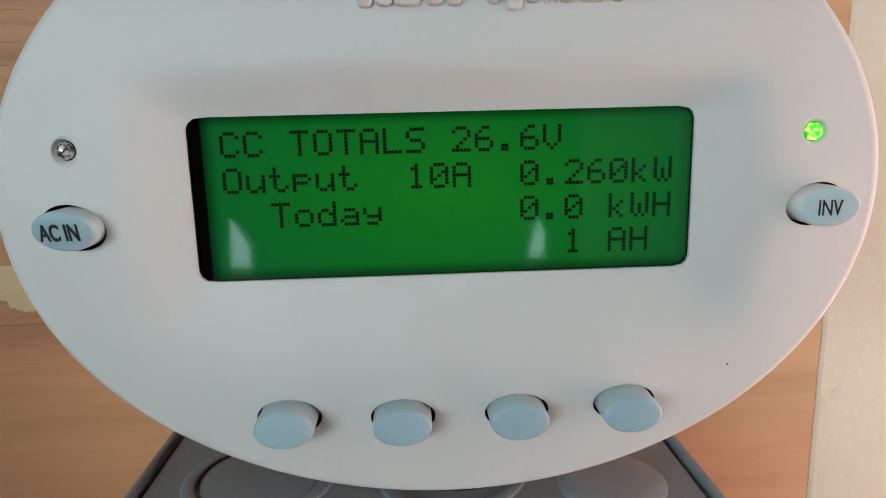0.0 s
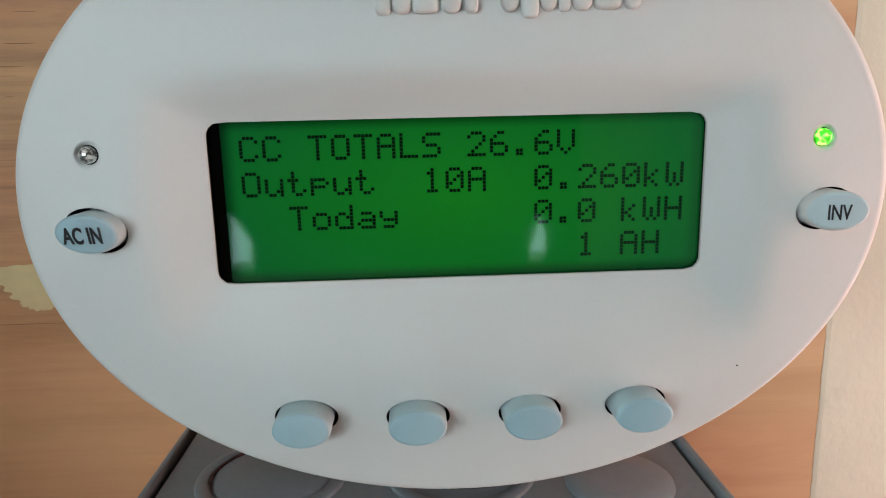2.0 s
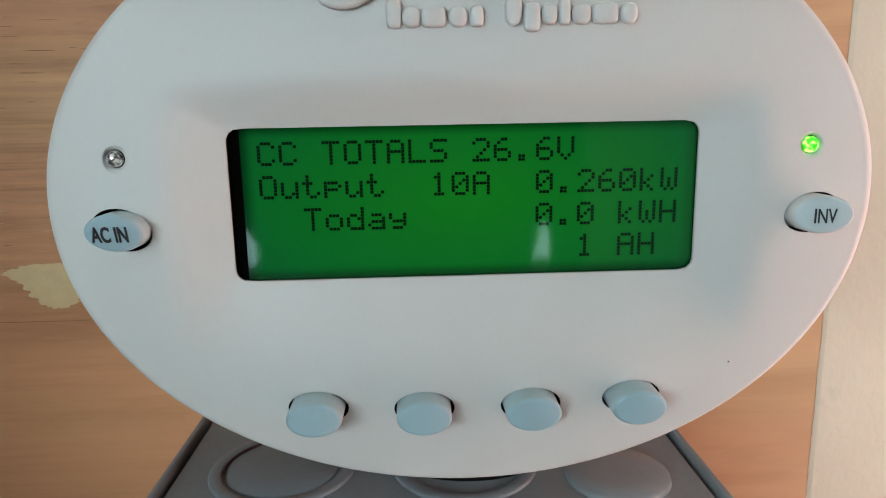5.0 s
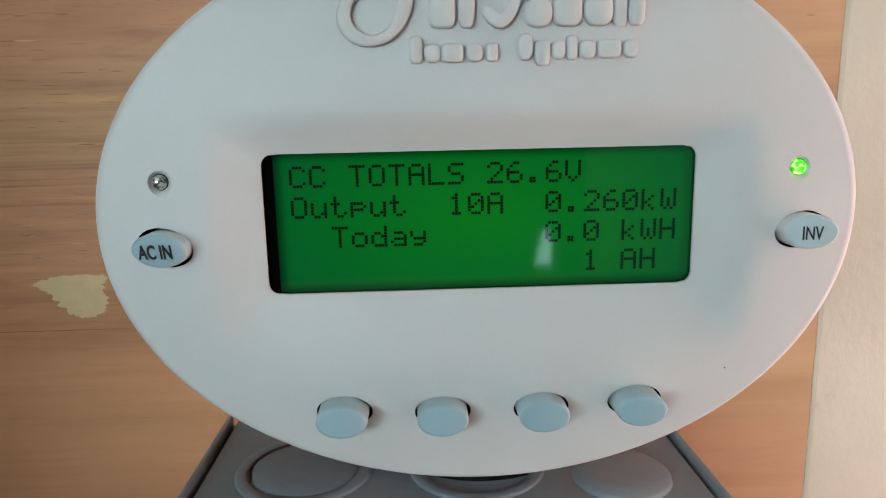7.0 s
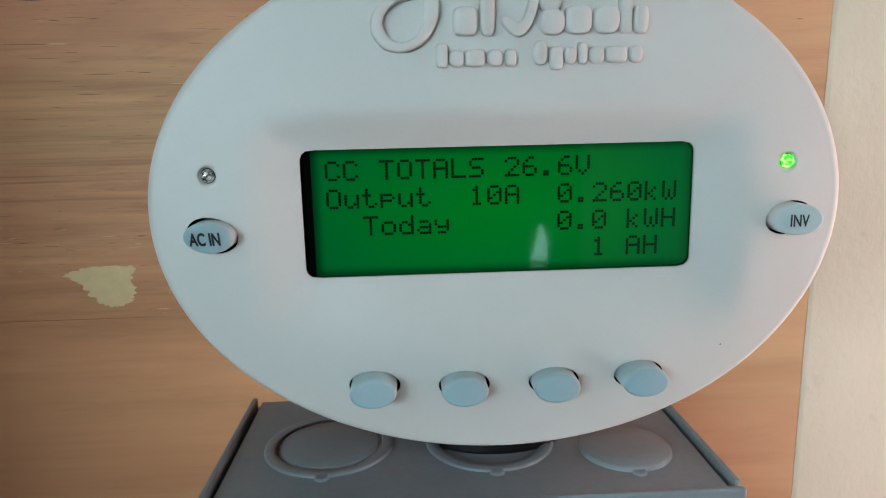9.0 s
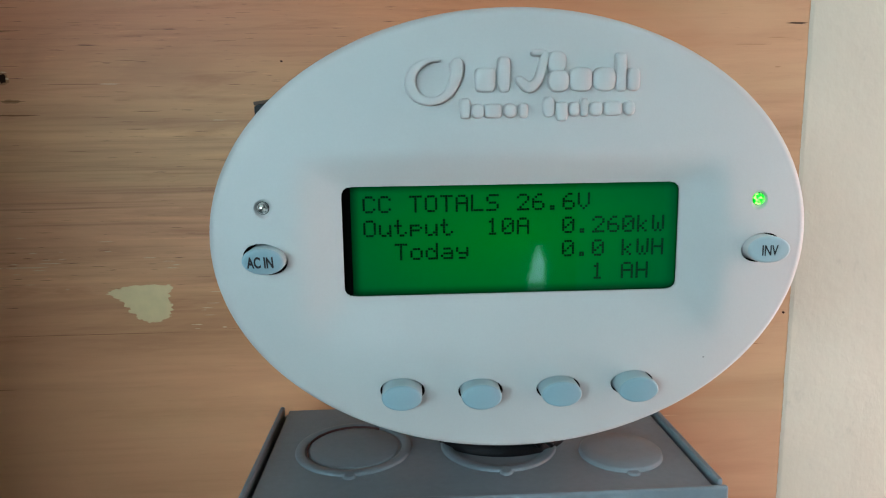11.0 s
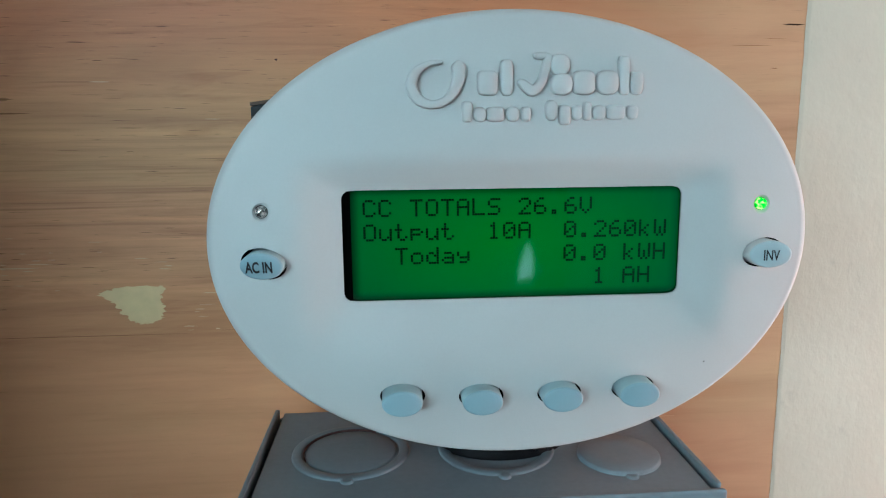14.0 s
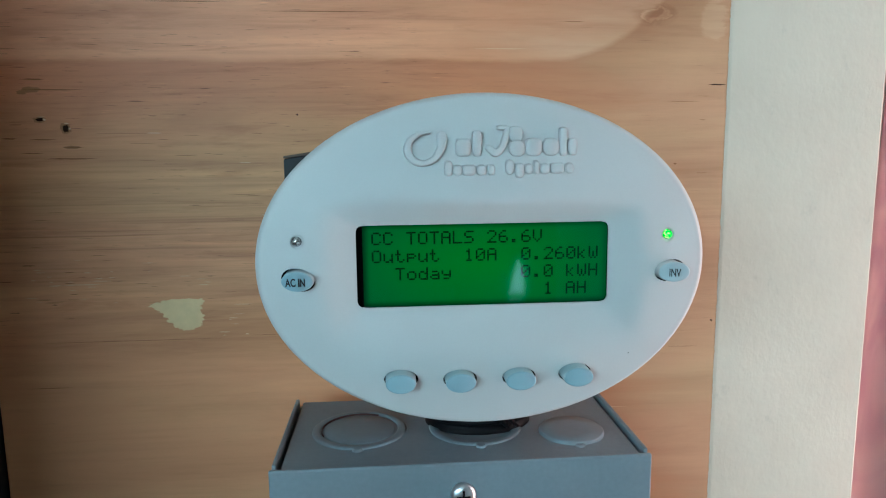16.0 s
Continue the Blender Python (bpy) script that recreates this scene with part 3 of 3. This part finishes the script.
mark_ring = part("raised_ring", swept([(-0.0181, 0.0429), (-0.0209, 0.0426), (-0.0240, 0.0405), (-0.0249, 0.0372), (-0.0230, 0.0342), (-0.0196, 0.0334), (-0.0162, 0.0350), (-0.0142, 0.0387), (-0.0140, 0.0416)],
                                      [0.0004, 0.0006, 0.0011, 0.0013, 0.0012, 0.0009, 0.0010, 0.0014, 0.0016]), CASE, display, "raised swelling ring of the maker's mark", True)
part("raised_bar", swept([(0.0006, 0.0380), (0.0028, 0.0364), (0.0048, 0.0378), (0.0060, 0.0408), (0.0068, 0.0438)], [0.0010, 0.0013, 0.0010, 0.0010, 0.0009]), CASE, display, smooth=True)


def peg(cx, cz, hx, hz, round_off, proud):
    """A rounded block standing proud of the dome."""
    rings = []
    for grow, lift in ((0.0002, -0.0010), (0.00005, proud - 0.0006), (-0.0001, proud - 0.00018), (-0.0003, proud), (-min(hx, hz) * 0.8, proud)):
        ring = []
        for i in range(28):
            t = 2 * math.pi * i / 28
            c, s = math.cos(t), math.sin(t)
            ring.append((cx + (hx + grow) * math.copysign(abs(c) ** round_off, c), dome(cx, cz) - lift, cz + (hz + grow) * math.copysign(abs(s) ** round_off, s)))
        rings.append(ring)
    return loft(rings)


# beside the ring stout blocks, below it a row of small ones: centre, half sizes, squareness
BLOCKS = [(-0.0074, 0.0381, 0.0023, 0.0027, 0.45), (-0.0030, 0.0393, 0.0014, 0.0040, 0.5), (0.0053, 0.0443, 0.0018, 0.0007, 0.7), (0.0095, 0.0421, 0.0022, 0.0025, 0.8), (0.0098, 0.0377, 0.0025, 0.0024, 0.8),
          (0.0151, 0.0381, 0.0026, 0.0027, 0.6), (0.0208, 0.0381, 0.0026, 0.0027, 0.75), (0.0249, 0.0397, 0.0012, 0.0044, 0.4), (0.0279, 0.0380, 0.0014, 0.0026, 0.6)]
SMALL = [(-0.0122, 0.0316, 0.0012, 0.0023, 0.5), (-0.0093, 0.0310, 0.0015, 0.0016, 0.8), (-0.0057, 0.0310, 0.0020, 0.0016, 0.45), (-0.0017, 0.0310, 0.0015, 0.0016, 0.8), (0.0014, 0.0310, 0.0010, 0.0016, 0.5),
         (0.0074, 0.0318, 0.0014, 0.0023, 0.8), (0.0105, 0.0307, 0.0013, 0.0022, 0.5), (0.0134, 0.0312, 0.0012, 0.0016, 0.8), (0.0159, 0.0316, 0.0009, 0.0021, 0.5), (0.0187, 0.0312, 0.0015, 0.0016, 0.8), (0.0227, 0.0313, 0.0021, 0.0016, 0.45), (0.0268, 0.0313, 0.0013, 0.0016, 0.8)]
for row in BLOCKS:
    part("raised_bar", peg(*row, 0.0017), CASE, display, smooth=True)
for row in SMALL:
    part("raised_bar", peg(*row, 0.0014), CASE, display, smooth=True)

# ---- dark steel bracket that carries the display ----
RUST = speckled("rusty_edge", (0.13, 0.085, 0.06), 0.8, 0.25, 300, 0.0002)


def slanted(x0, x1, y0, y1, z0, z1, rise, bevel):
    """A block whose top (and foot, where z0 is the old top) climbs with x."""
    bm = box_bm(x0, x1, y0, y1, z0, z1, bevel)
    for v in bm.verts:
        if v.co.z > z1 - 0.002:
            v.co.z += rise * (v.co.x - x0)
    return bm


bracket = thing("mounting_bracket", (-0.04, 0, ZC), "dark weathered steel bracket behind the display", "bracket")
part("plate", slanted(-0.0692, -0.0100, -0.0622, 0.0, ZC - 0.030, ZC + 0.0348, 0.15, 0.0005), DARKSTEEL, bracket)
part("top_edge", slanted(-0.0692, -0.0100, -0.0624, 0.0, ZC + 0.0350, ZC + 0.0359, 0.15, 0.0), RUST, bracket, "rusty brown cut edge")
settle(bracket)

# ---- grey electrical enclosure ----
enclosure = thing("electrical_enclosure", (-0.006, 0, 1.0), "grey enamelled steel electrical enclosure with knockouts on top", "enclosure")
EX0, EX1, EY0, EY1, EZ = -0.0741, 0.0609, -0.0900, -0.0242, ZC - 0.0720
MX, MY = 0.0012, -0.0500   # open knockout
RX, RY = 0.0012, -0.0576   # pressed ring in front of it
bm = bmesh.new()
# top sheet with one round opening
ring_o, ring_i = [], []
n = 64
for i in range(n):
    t = 2 * math.pi * i / n
    c, s = math.cos(t), math.sin(t)
    x0, x1, y0, y1 = EX0 + 0.0032, EX1 - 0.0032, EY0 + 0.0016, EY1
    k = min(((x1 if c > 0 else x0) - MX) / c if abs(c) > 1e-6 else 9, ((y1 if s > 0 else y0) - MY) / s if abs(s) > 1e-6 else 9)
    ring_o.append((MX + k * c, MY + k * s))
    ring_i.append((MX + 0.0140 * c, MY + 0.0140 * s))
for corner in ((x0, y0), (x1, y0), (x1, y1), (x0, y1)):
    k = min(range(n), key=lambda i: math.hypot(ring_o[i][0] - corner[0], ring_o[i][1] - corner[1]))
    ring_o[k] = corner
loops = [[(x, y, EZ - 0.0005) for x, y in ring_o], [(x, y, EZ - 0.0005) for x, y in ring_i], [(x, y, EZ - 0.0020) for x, y in ring_i], [(x, y, EZ - 0.0020) for x, y in ring_o]]
top = part("top_panel", loft(loops + loops[:1], (False, False)), GREY, enclosure)
part("front_cover", box_bm(EX0 - 0.0009, EX1 + 0.0009, EY0, EY0 + 0.0019, EZ - 0.30, EZ - 0.0001, 0.0008, 3), GREY, enclosure)
# near-black strips put shade into the slots along both sides of the top sheet
for xa in (EX0 + 0.0017, EX1 - 0.0031):
    part("slot_shade_strip", box_bm(xa, xa + 0.0014, EY0 + 0.0020, EY1, EZ - 0.0060, EZ - 0.0048), NEAR_BLACK, enclosure, "near-black strip standing for shade in the side slot")
for sx in (0, 1):
    xa = EX0 if not sx else EX1 - 0.0016
    part("side_panel", box_bm(xa, xa + 0.0016, EY0 + 0.0020, EY1, EZ - 0.30, EZ + 0.0012, 0.0005), GREY, enclosure)
part("back_panel", box_bm(EX0 + 0.0018, EX1 - 0.0018, EY1 - 0.0015, EY1, EZ - 0.30, EZ - 0.0022), GREY, enclosure)
part("mounting_rail", box_bm(EX0 + 0.03, EX1 - 0.03, EY1, 0.0, EZ - 0.28, EZ - 0.05), GREY, enclosure)


def knock_ring(cx, cy, r0, r1, h):
    """A pressed ring standing a little proud of the sheet."""
    z = EZ - 0.0005
    rows = [(r1, z - 0.0004), (r1 - 0.0003, z + h * 0.7), (r1 - 0.0007, z + h), (r0 + 0.0007, z + h), (r0 + 0.0003, z + h * 0.6), (r0, z - 0.0004)]
    return loft(lathe_z(cx, cy, rows), (False, False))


def knock_disc(cx, cy, r, h):
    z = EZ - 0.0005
    return loft(lathe_z(cx, cy, [(r, z - 0.0004), (r - 0.0003, z + h * 0.7), (r - 0.0008, z + h), (r * 0.5, z + h), (0.0002, z + h)]), (False, True))


def groove(cx, cy, r, a0, a1):
    """A thin rusty line left where the sheet was sheared."""
    bm, z = bmesh.new(), EZ + 0.00035
    n = 36
    rows = []
    for i in range(n + 1):
        t = radians(a0 + (a1 - a0) * i / n)
        w = 0.00017 * math.sin(math.pi * (0.06 + 0.88 * i / n))
        rows.append([bm.verts.new((cx + q * math.cos(t), cy + q * math.sin(t), zz)) for q, zz in ((r - w, z - 0.0008), (r - w, z), (r + w, z), (r + w, z - 0.0008))])
    for p, q in zip(rows, rows[1:]):
        for k in range(3):
            bm.faces.new((p[k], p[k + 1], q[k + 1], q[k]))
    return bm


LX, LY, DX, DY = -0.0449, -0.0565, 0.0382, -0.0667
RUSTLINE = speckled("sheared_rust", (0.10, 0.035, 0.03), 0.8, 0.25, 400, 0.0001)
left = part("knockout", knock_ring(LX, LY, 0.0150, 0.0187, 0.0007), GREY, enclosure, "pressed concentric knockout ring", True)
part("knockout", knock_disc(LX, LY, 0.0145, 0.0005), GREY, enclosure, "pressed round knockout", True)
part("sheared_edge", groove(LX, LY, 0.0148, 60, 205), RUSTLINE, left, "rusty sheared line")
part("knockout", knock_ring(RX, RY, 0.0146, 0.0186, 0.0007), GREY, enclosure, "pressed ring round the opening", True)
part("knockout", knock_disc(DX, DY, 0.0128, 0.0014), GREY, enclosure, "pressed round knockout", True)
for cx, cy in ((LX, LY - 0.0187), (RX, RY - 0.0186), (DX, DY - 0.0128)):
    part("knockout_tab", knock_disc(cx, cy, 0.0021, 0.0007), GREY, enclosure, smooth=True)
sx, sz = -0.0071, EZ - 0.0119
scr = part("screw", loft(disc_rings(sx, sz, [(0.0046, 0.0046, EY0), (0.0046, 0.0046, EY0 - 0.0006), (0.0042, 0.0042, EY0 - 0.0016), (0.0030, 0.0030, EY0 - 0.0023), (0.0012, 0.0012, EY0 - 0.0026)], 32)), STEEL, enclosure, "shiny cross-head machine screw", True)
# raised black bars stand for the shade inside the screw's cross slot
bm = box_bm(sx - 0.0024, sx + 0.0024, EY0 - 0.00275, EY0 - 0.0018, sz - 0.0004, sz + 0.0004)
box_bm(sx - 0.0004, sx + 0.0004, EY0 - 0.00272, EY0 - 0.0018, sz - 0.0024, sz + 0.0024, bm=bm)
part("slot", bm, RUBBER, scr, "black cross bars standing for the shaded slot")
settle(enclosure)

# black rubber boot from the open knockout up to the display
nip = thing("cable_boot", (MX, MY, EZ), "black rubber cable boot between enclosure and display", "cable boot")


def oval_rings(cx, cy, rows, stretch, n=64):
    return [[(cx + r * stretch * math.cos(2 * math.pi * i / n), cy + r * math.sin(2 * math.pi * i / n), z) for i in range(n)] for r, z in rows]


folds = [(0.0165, EZ - 0.0008)]
for i in range(7):
    z = EZ + 0.0035 * i
    folds += [(0.0166 - 0.0002 * i, z), (0.0160 - 0.0002 * i, z + 0.0012), (0.0154 - 0.0002 * i, z + 0.0022), (0.0160 - 0.0002 * i, z + 0.0032)]
part("sleeve", loft(oval_rings(MX + 0.002, MY, folds, 1.3)), RUBBER, nip, smooth=True)
for k, dx in enumerate((0.0075, 0.0115)):
    part("wire_end", tube([(MX + dx, MY - 0.0145 - 0.001 * k, EZ + 0.008), (MX + dx + 0.002, MY - 0.0158, EZ + 0.0045), (MX + dx + 0.0045, MY - 0.0145, EZ + 0.0018)], 0.0008, 8), RUBBER, nip, smooth=True)
settle(nip)

# ---- marks on the plywood ----
def ragged_patch(points, y, rnd, jitter, steps=6):
    bm = bmesh.new()
    ring = []
    for (ax, az), (bx, bz) in zip(points, points[1:] + points[:1]):
        for i in range(steps):
            u = i / steps
            ring.append((ax + (bx - ax) * u + rnd.uniform(-jitter, jitter), az + (bz - az) * u + rnd.uniform(-jitter, jitter) * 0.4))
    return loft([[(x, 0.0004, z) for x, z in ring], [(x, y, z) for x, z in ring]], bm=bm)


tagged(part("filler_patch", ragged_patch([(-0.1430, ZC - 0.0322), (-0.1390, ZC - 0.0306), (-0.1330, ZC - 0.0293), (-0.1178, ZC - 0.0294), (-0.1195, ZC - 0.0335), (-0.1184, ZC - 0.0372), (-0.1194, ZC - 0.0418), (-0.1225, ZC - 0.0436), (-0.1270, ZC - 0.0442), (-0.1312, ZC - 0.0428), (-0.1345, ZC - 0.0396), (-0.1372, ZC - 0.0358)], -0.0003, random.Random(7), 0.0009, 9), FILLER), "pale yellow filler patch smeared on the plywood", "patch")
DARKWOOD = mat("dark_crack", (0.025, 0.013, 0.008), 0.95, 0.0, 0.05)


def crack(name, x, z, w, h, label="", y=-0.00006, material=None, torn=0.2):
    rnd = random.Random(int(abs(x) * 1e5 + z * 1e4))
    if w > 5 * h:
        h *= 0.55
    pts = [(x - w / 2, z), (x - w * 0.2, z + h / 2), (x + w * 0.15, z + h * 0.35), (x + w / 2, z + h * 0.1), (x + w * 0.2, z - h / 2), (x - w * 0.15, z - h * 0.3)]
    return part(name, ragged_patch(pts, y, rnd, h * torn), material or DARKWOOD, board, label)


PALEWOOD = mat("raised_splinter", (0.66, 0.45, 0.27), 0.8)
SMUDGE = mat("brown_smudge", (0.33, 0.165, 0.08), 0.85, 0.0, 0.1)
STAIN = mat("brown_stain", (0.24, 0.112, 0.052), 0.9, 0.0, 0.05)
def torn_spot(name, x, z, rx, rz, y, material, seed, label):
    """A small uneven round mark."""
    r = random.Random(seed)
    ring = []
    for i in range(16):
        t, k = 2 * math.pi * i / 16, r.uniform(0.78, 1.18)
        ring.append((x + rx * k * math.cos(t), z + rz * k * math.sin(t)))
    part(name, loft([[(px, 0.0004, pz) for px, pz in ring], [(px, y, pz) for px, pz in ring]]), material, board, label)


for k, (x, z, rx, rz) in enumerate(((-0.1835, 0.0527, 0.0019, 0.0010), (-0.1727, 0.0487, 0.0015, 0.0020))):
    torn_spot("stain", x, ZC + z, rx * 1.5, rz * 1.4, -0.00004, SMUDGE, 3 + k, "brown bruise round a nail hole")
    torn_spot("nail_hole", x, ZC + z, rx * 0.85, rz * 0.85, -0.0001, DARKWOOD, 13 + k, "dark splintered nail hole")
    crack("splinter", x + 0.0005, ZC + z + rz * 1.15, rx * 1.5, 0.0005, "pale torn splinter", -0.00025, PALEWOOD)
    crack("splinter", x + rx * 1.1, ZC + z, rx * 0.7, 0.0008, "pale torn splinter", -0.00025, PALEWOOD)
for k, (x, z, rx, rz) in enumerate(((-0.1865, 0.0655, 0.0040, 0.0014), (-0.1900, 0.0645, 0.0022, 0.0009), (-0.171, 0.0405, 0.0035, 0.0007))):
    torn_spot("smudge", x, ZC + z, rx, rz, -0.00005, SMUDGE, 23 + k, "brown smudge on the veneer")
crack("wood_chip", 0.1240, ZC + 0.0667, 0.0086, 0.0013, "dark sliver missing from the edge")
crack("speck", 0.1264, ZC - 0.0472, 0.0012, 0.0012)
crack("speck", -0.0718, ZC + 0.0541, 0.0012, 0.0008)
for x, z, w, h in ((-0.185, 0.0700, 0.011, 0.0013), (-0.177, 0.0655, 0.026, 0.0012), (-0.183, 0.0440, 0.012, 0.0010), (-0.197, 0.0445, 0.007, 0.0012), (-0.188, 0.0380, 0.010, 0.0008), (-0.170, 0.0405, 0.009, 0.0010), (-0.172, 0.0355, 0.024, 0.0013), (-0.194, 0.0505, 0.006, 0.0007), (-0.145, 0.0465, 0.030, 0.0004),
                   (-0.126, 0.0300, 0.010, 0.0005), (-0.098, 0.0185, 0.014, 0.0004), (-0.118, 0.1030, 0.036, 0.0007), (-0.060, 0.0990, 0.050, 0.0008), (-0.150, -0.0485, 0.090, 0.0004), (-0.085, -0.0475, 0.030, 0.0004),
                   (-0.190, -0.0700, 0.020, 0.0005), (-0.122, 0.0365, 0.012, 0.0005), (0.055, 0.0950, 0.010, 0.0006), (0.105, 0.0300, 0.0016, 0.0008), (0.112, -0.0600, 0.016, 0.0004), (-0.1416, -0.0318, 0.0011, 0.0009)):
    crack("grain_crack", x, ZC + z, w, h, material=STAIN)
for x, z, w, h in ((-0.172, -0.0215, 0.018, 0.0007), (-0.163, -0.0200, 0.010, 0.0005), (-0.135, 0.0465, 0.008, 0.0006), (-0.096, 0.0330, 0.006, 0.0004), (0.100, -0.0480, 0.022, 0.0006), (-0.100, -0.0325, 0.008, 0.0006), (0.022, 0.0830, 0.026, 0.0006), (-0.088, 0.0090, 0.005, 0.0005), (0.075, -0.0900, 0.02, 0.0006)):
    crack("splinter", x, ZC + z, w, h, "pale raised splinter", -0.00012, PALEWOOD)

rnd = random.Random(11)
for x, z, w, h in ((0.1175, 0.0505, 0.0030, 0.0005), (0.108, 0.0590, 0.016, 0.00035), (0.117, 0.0615, 0.010, 0.0003), (0.118, 0.0255, 0.007, 0.0004), (0.096, -0.0395, 0.012, 0.0003), (0.110, -0.0255, 0.007, 0.0004)):
    crack("grain_crack", x, ZC + z, w, h, material=STAIN)
for k in range(64):
    x, z = -0.205 + 0.125 * rnd.random() ** 0.8, rnd.uniform(-0.03, 0.085)
    crack("grain_crack", x, ZC + z, rnd.uniform(0.002, 0.009), rnd.uniform(0.00016, 0.00036), material=DARKWOOD if rnd.random() < 0.1 else STAIN)

# torn pale fibres in the rough patches of the veneer
for k in range(34):
    x, z = (rnd.uniform(-0.200, -0.155), rnd.gauss(-0.0205, 0.004)) if k < 20 else ((rnd.uniform(-0.150, -0.112), rnd.uniform(-0.026, -0.012)) if k < 26 else (rnd.uniform(-0.112, -0.098), rnd.uniform(-0.048, -0.036)))
    crack("splinter", x, ZC + z, rnd.uniform(0.0015, 0.0060), rnd.uniform(0.00025, 0.00055), "", -0.00012, PALEWOOD, 0.45)
for k in range(10):
    crack("grain_crack", rnd.uniform(-0.205, -0.165), ZC + rnd.gauss(-0.022, 0.007), rnd.uniform(0.003, 0.008), rnd.uniform(0.0003, 0.0007), material=DARKWOOD if k % 3 == 0 else STAIN)

# specks of dirt on the case
for x, z, r in ((0.0489, -0.0315, 0.0002),):
    part("dirt_speck", loft(disc_rings(x, z, [(r, r, face_y(x, z) + 0.0001), (r * 0.8, r * 0.8, face_y(x, z) - 0.00008)], 8)), NEAR_BLACK, display)
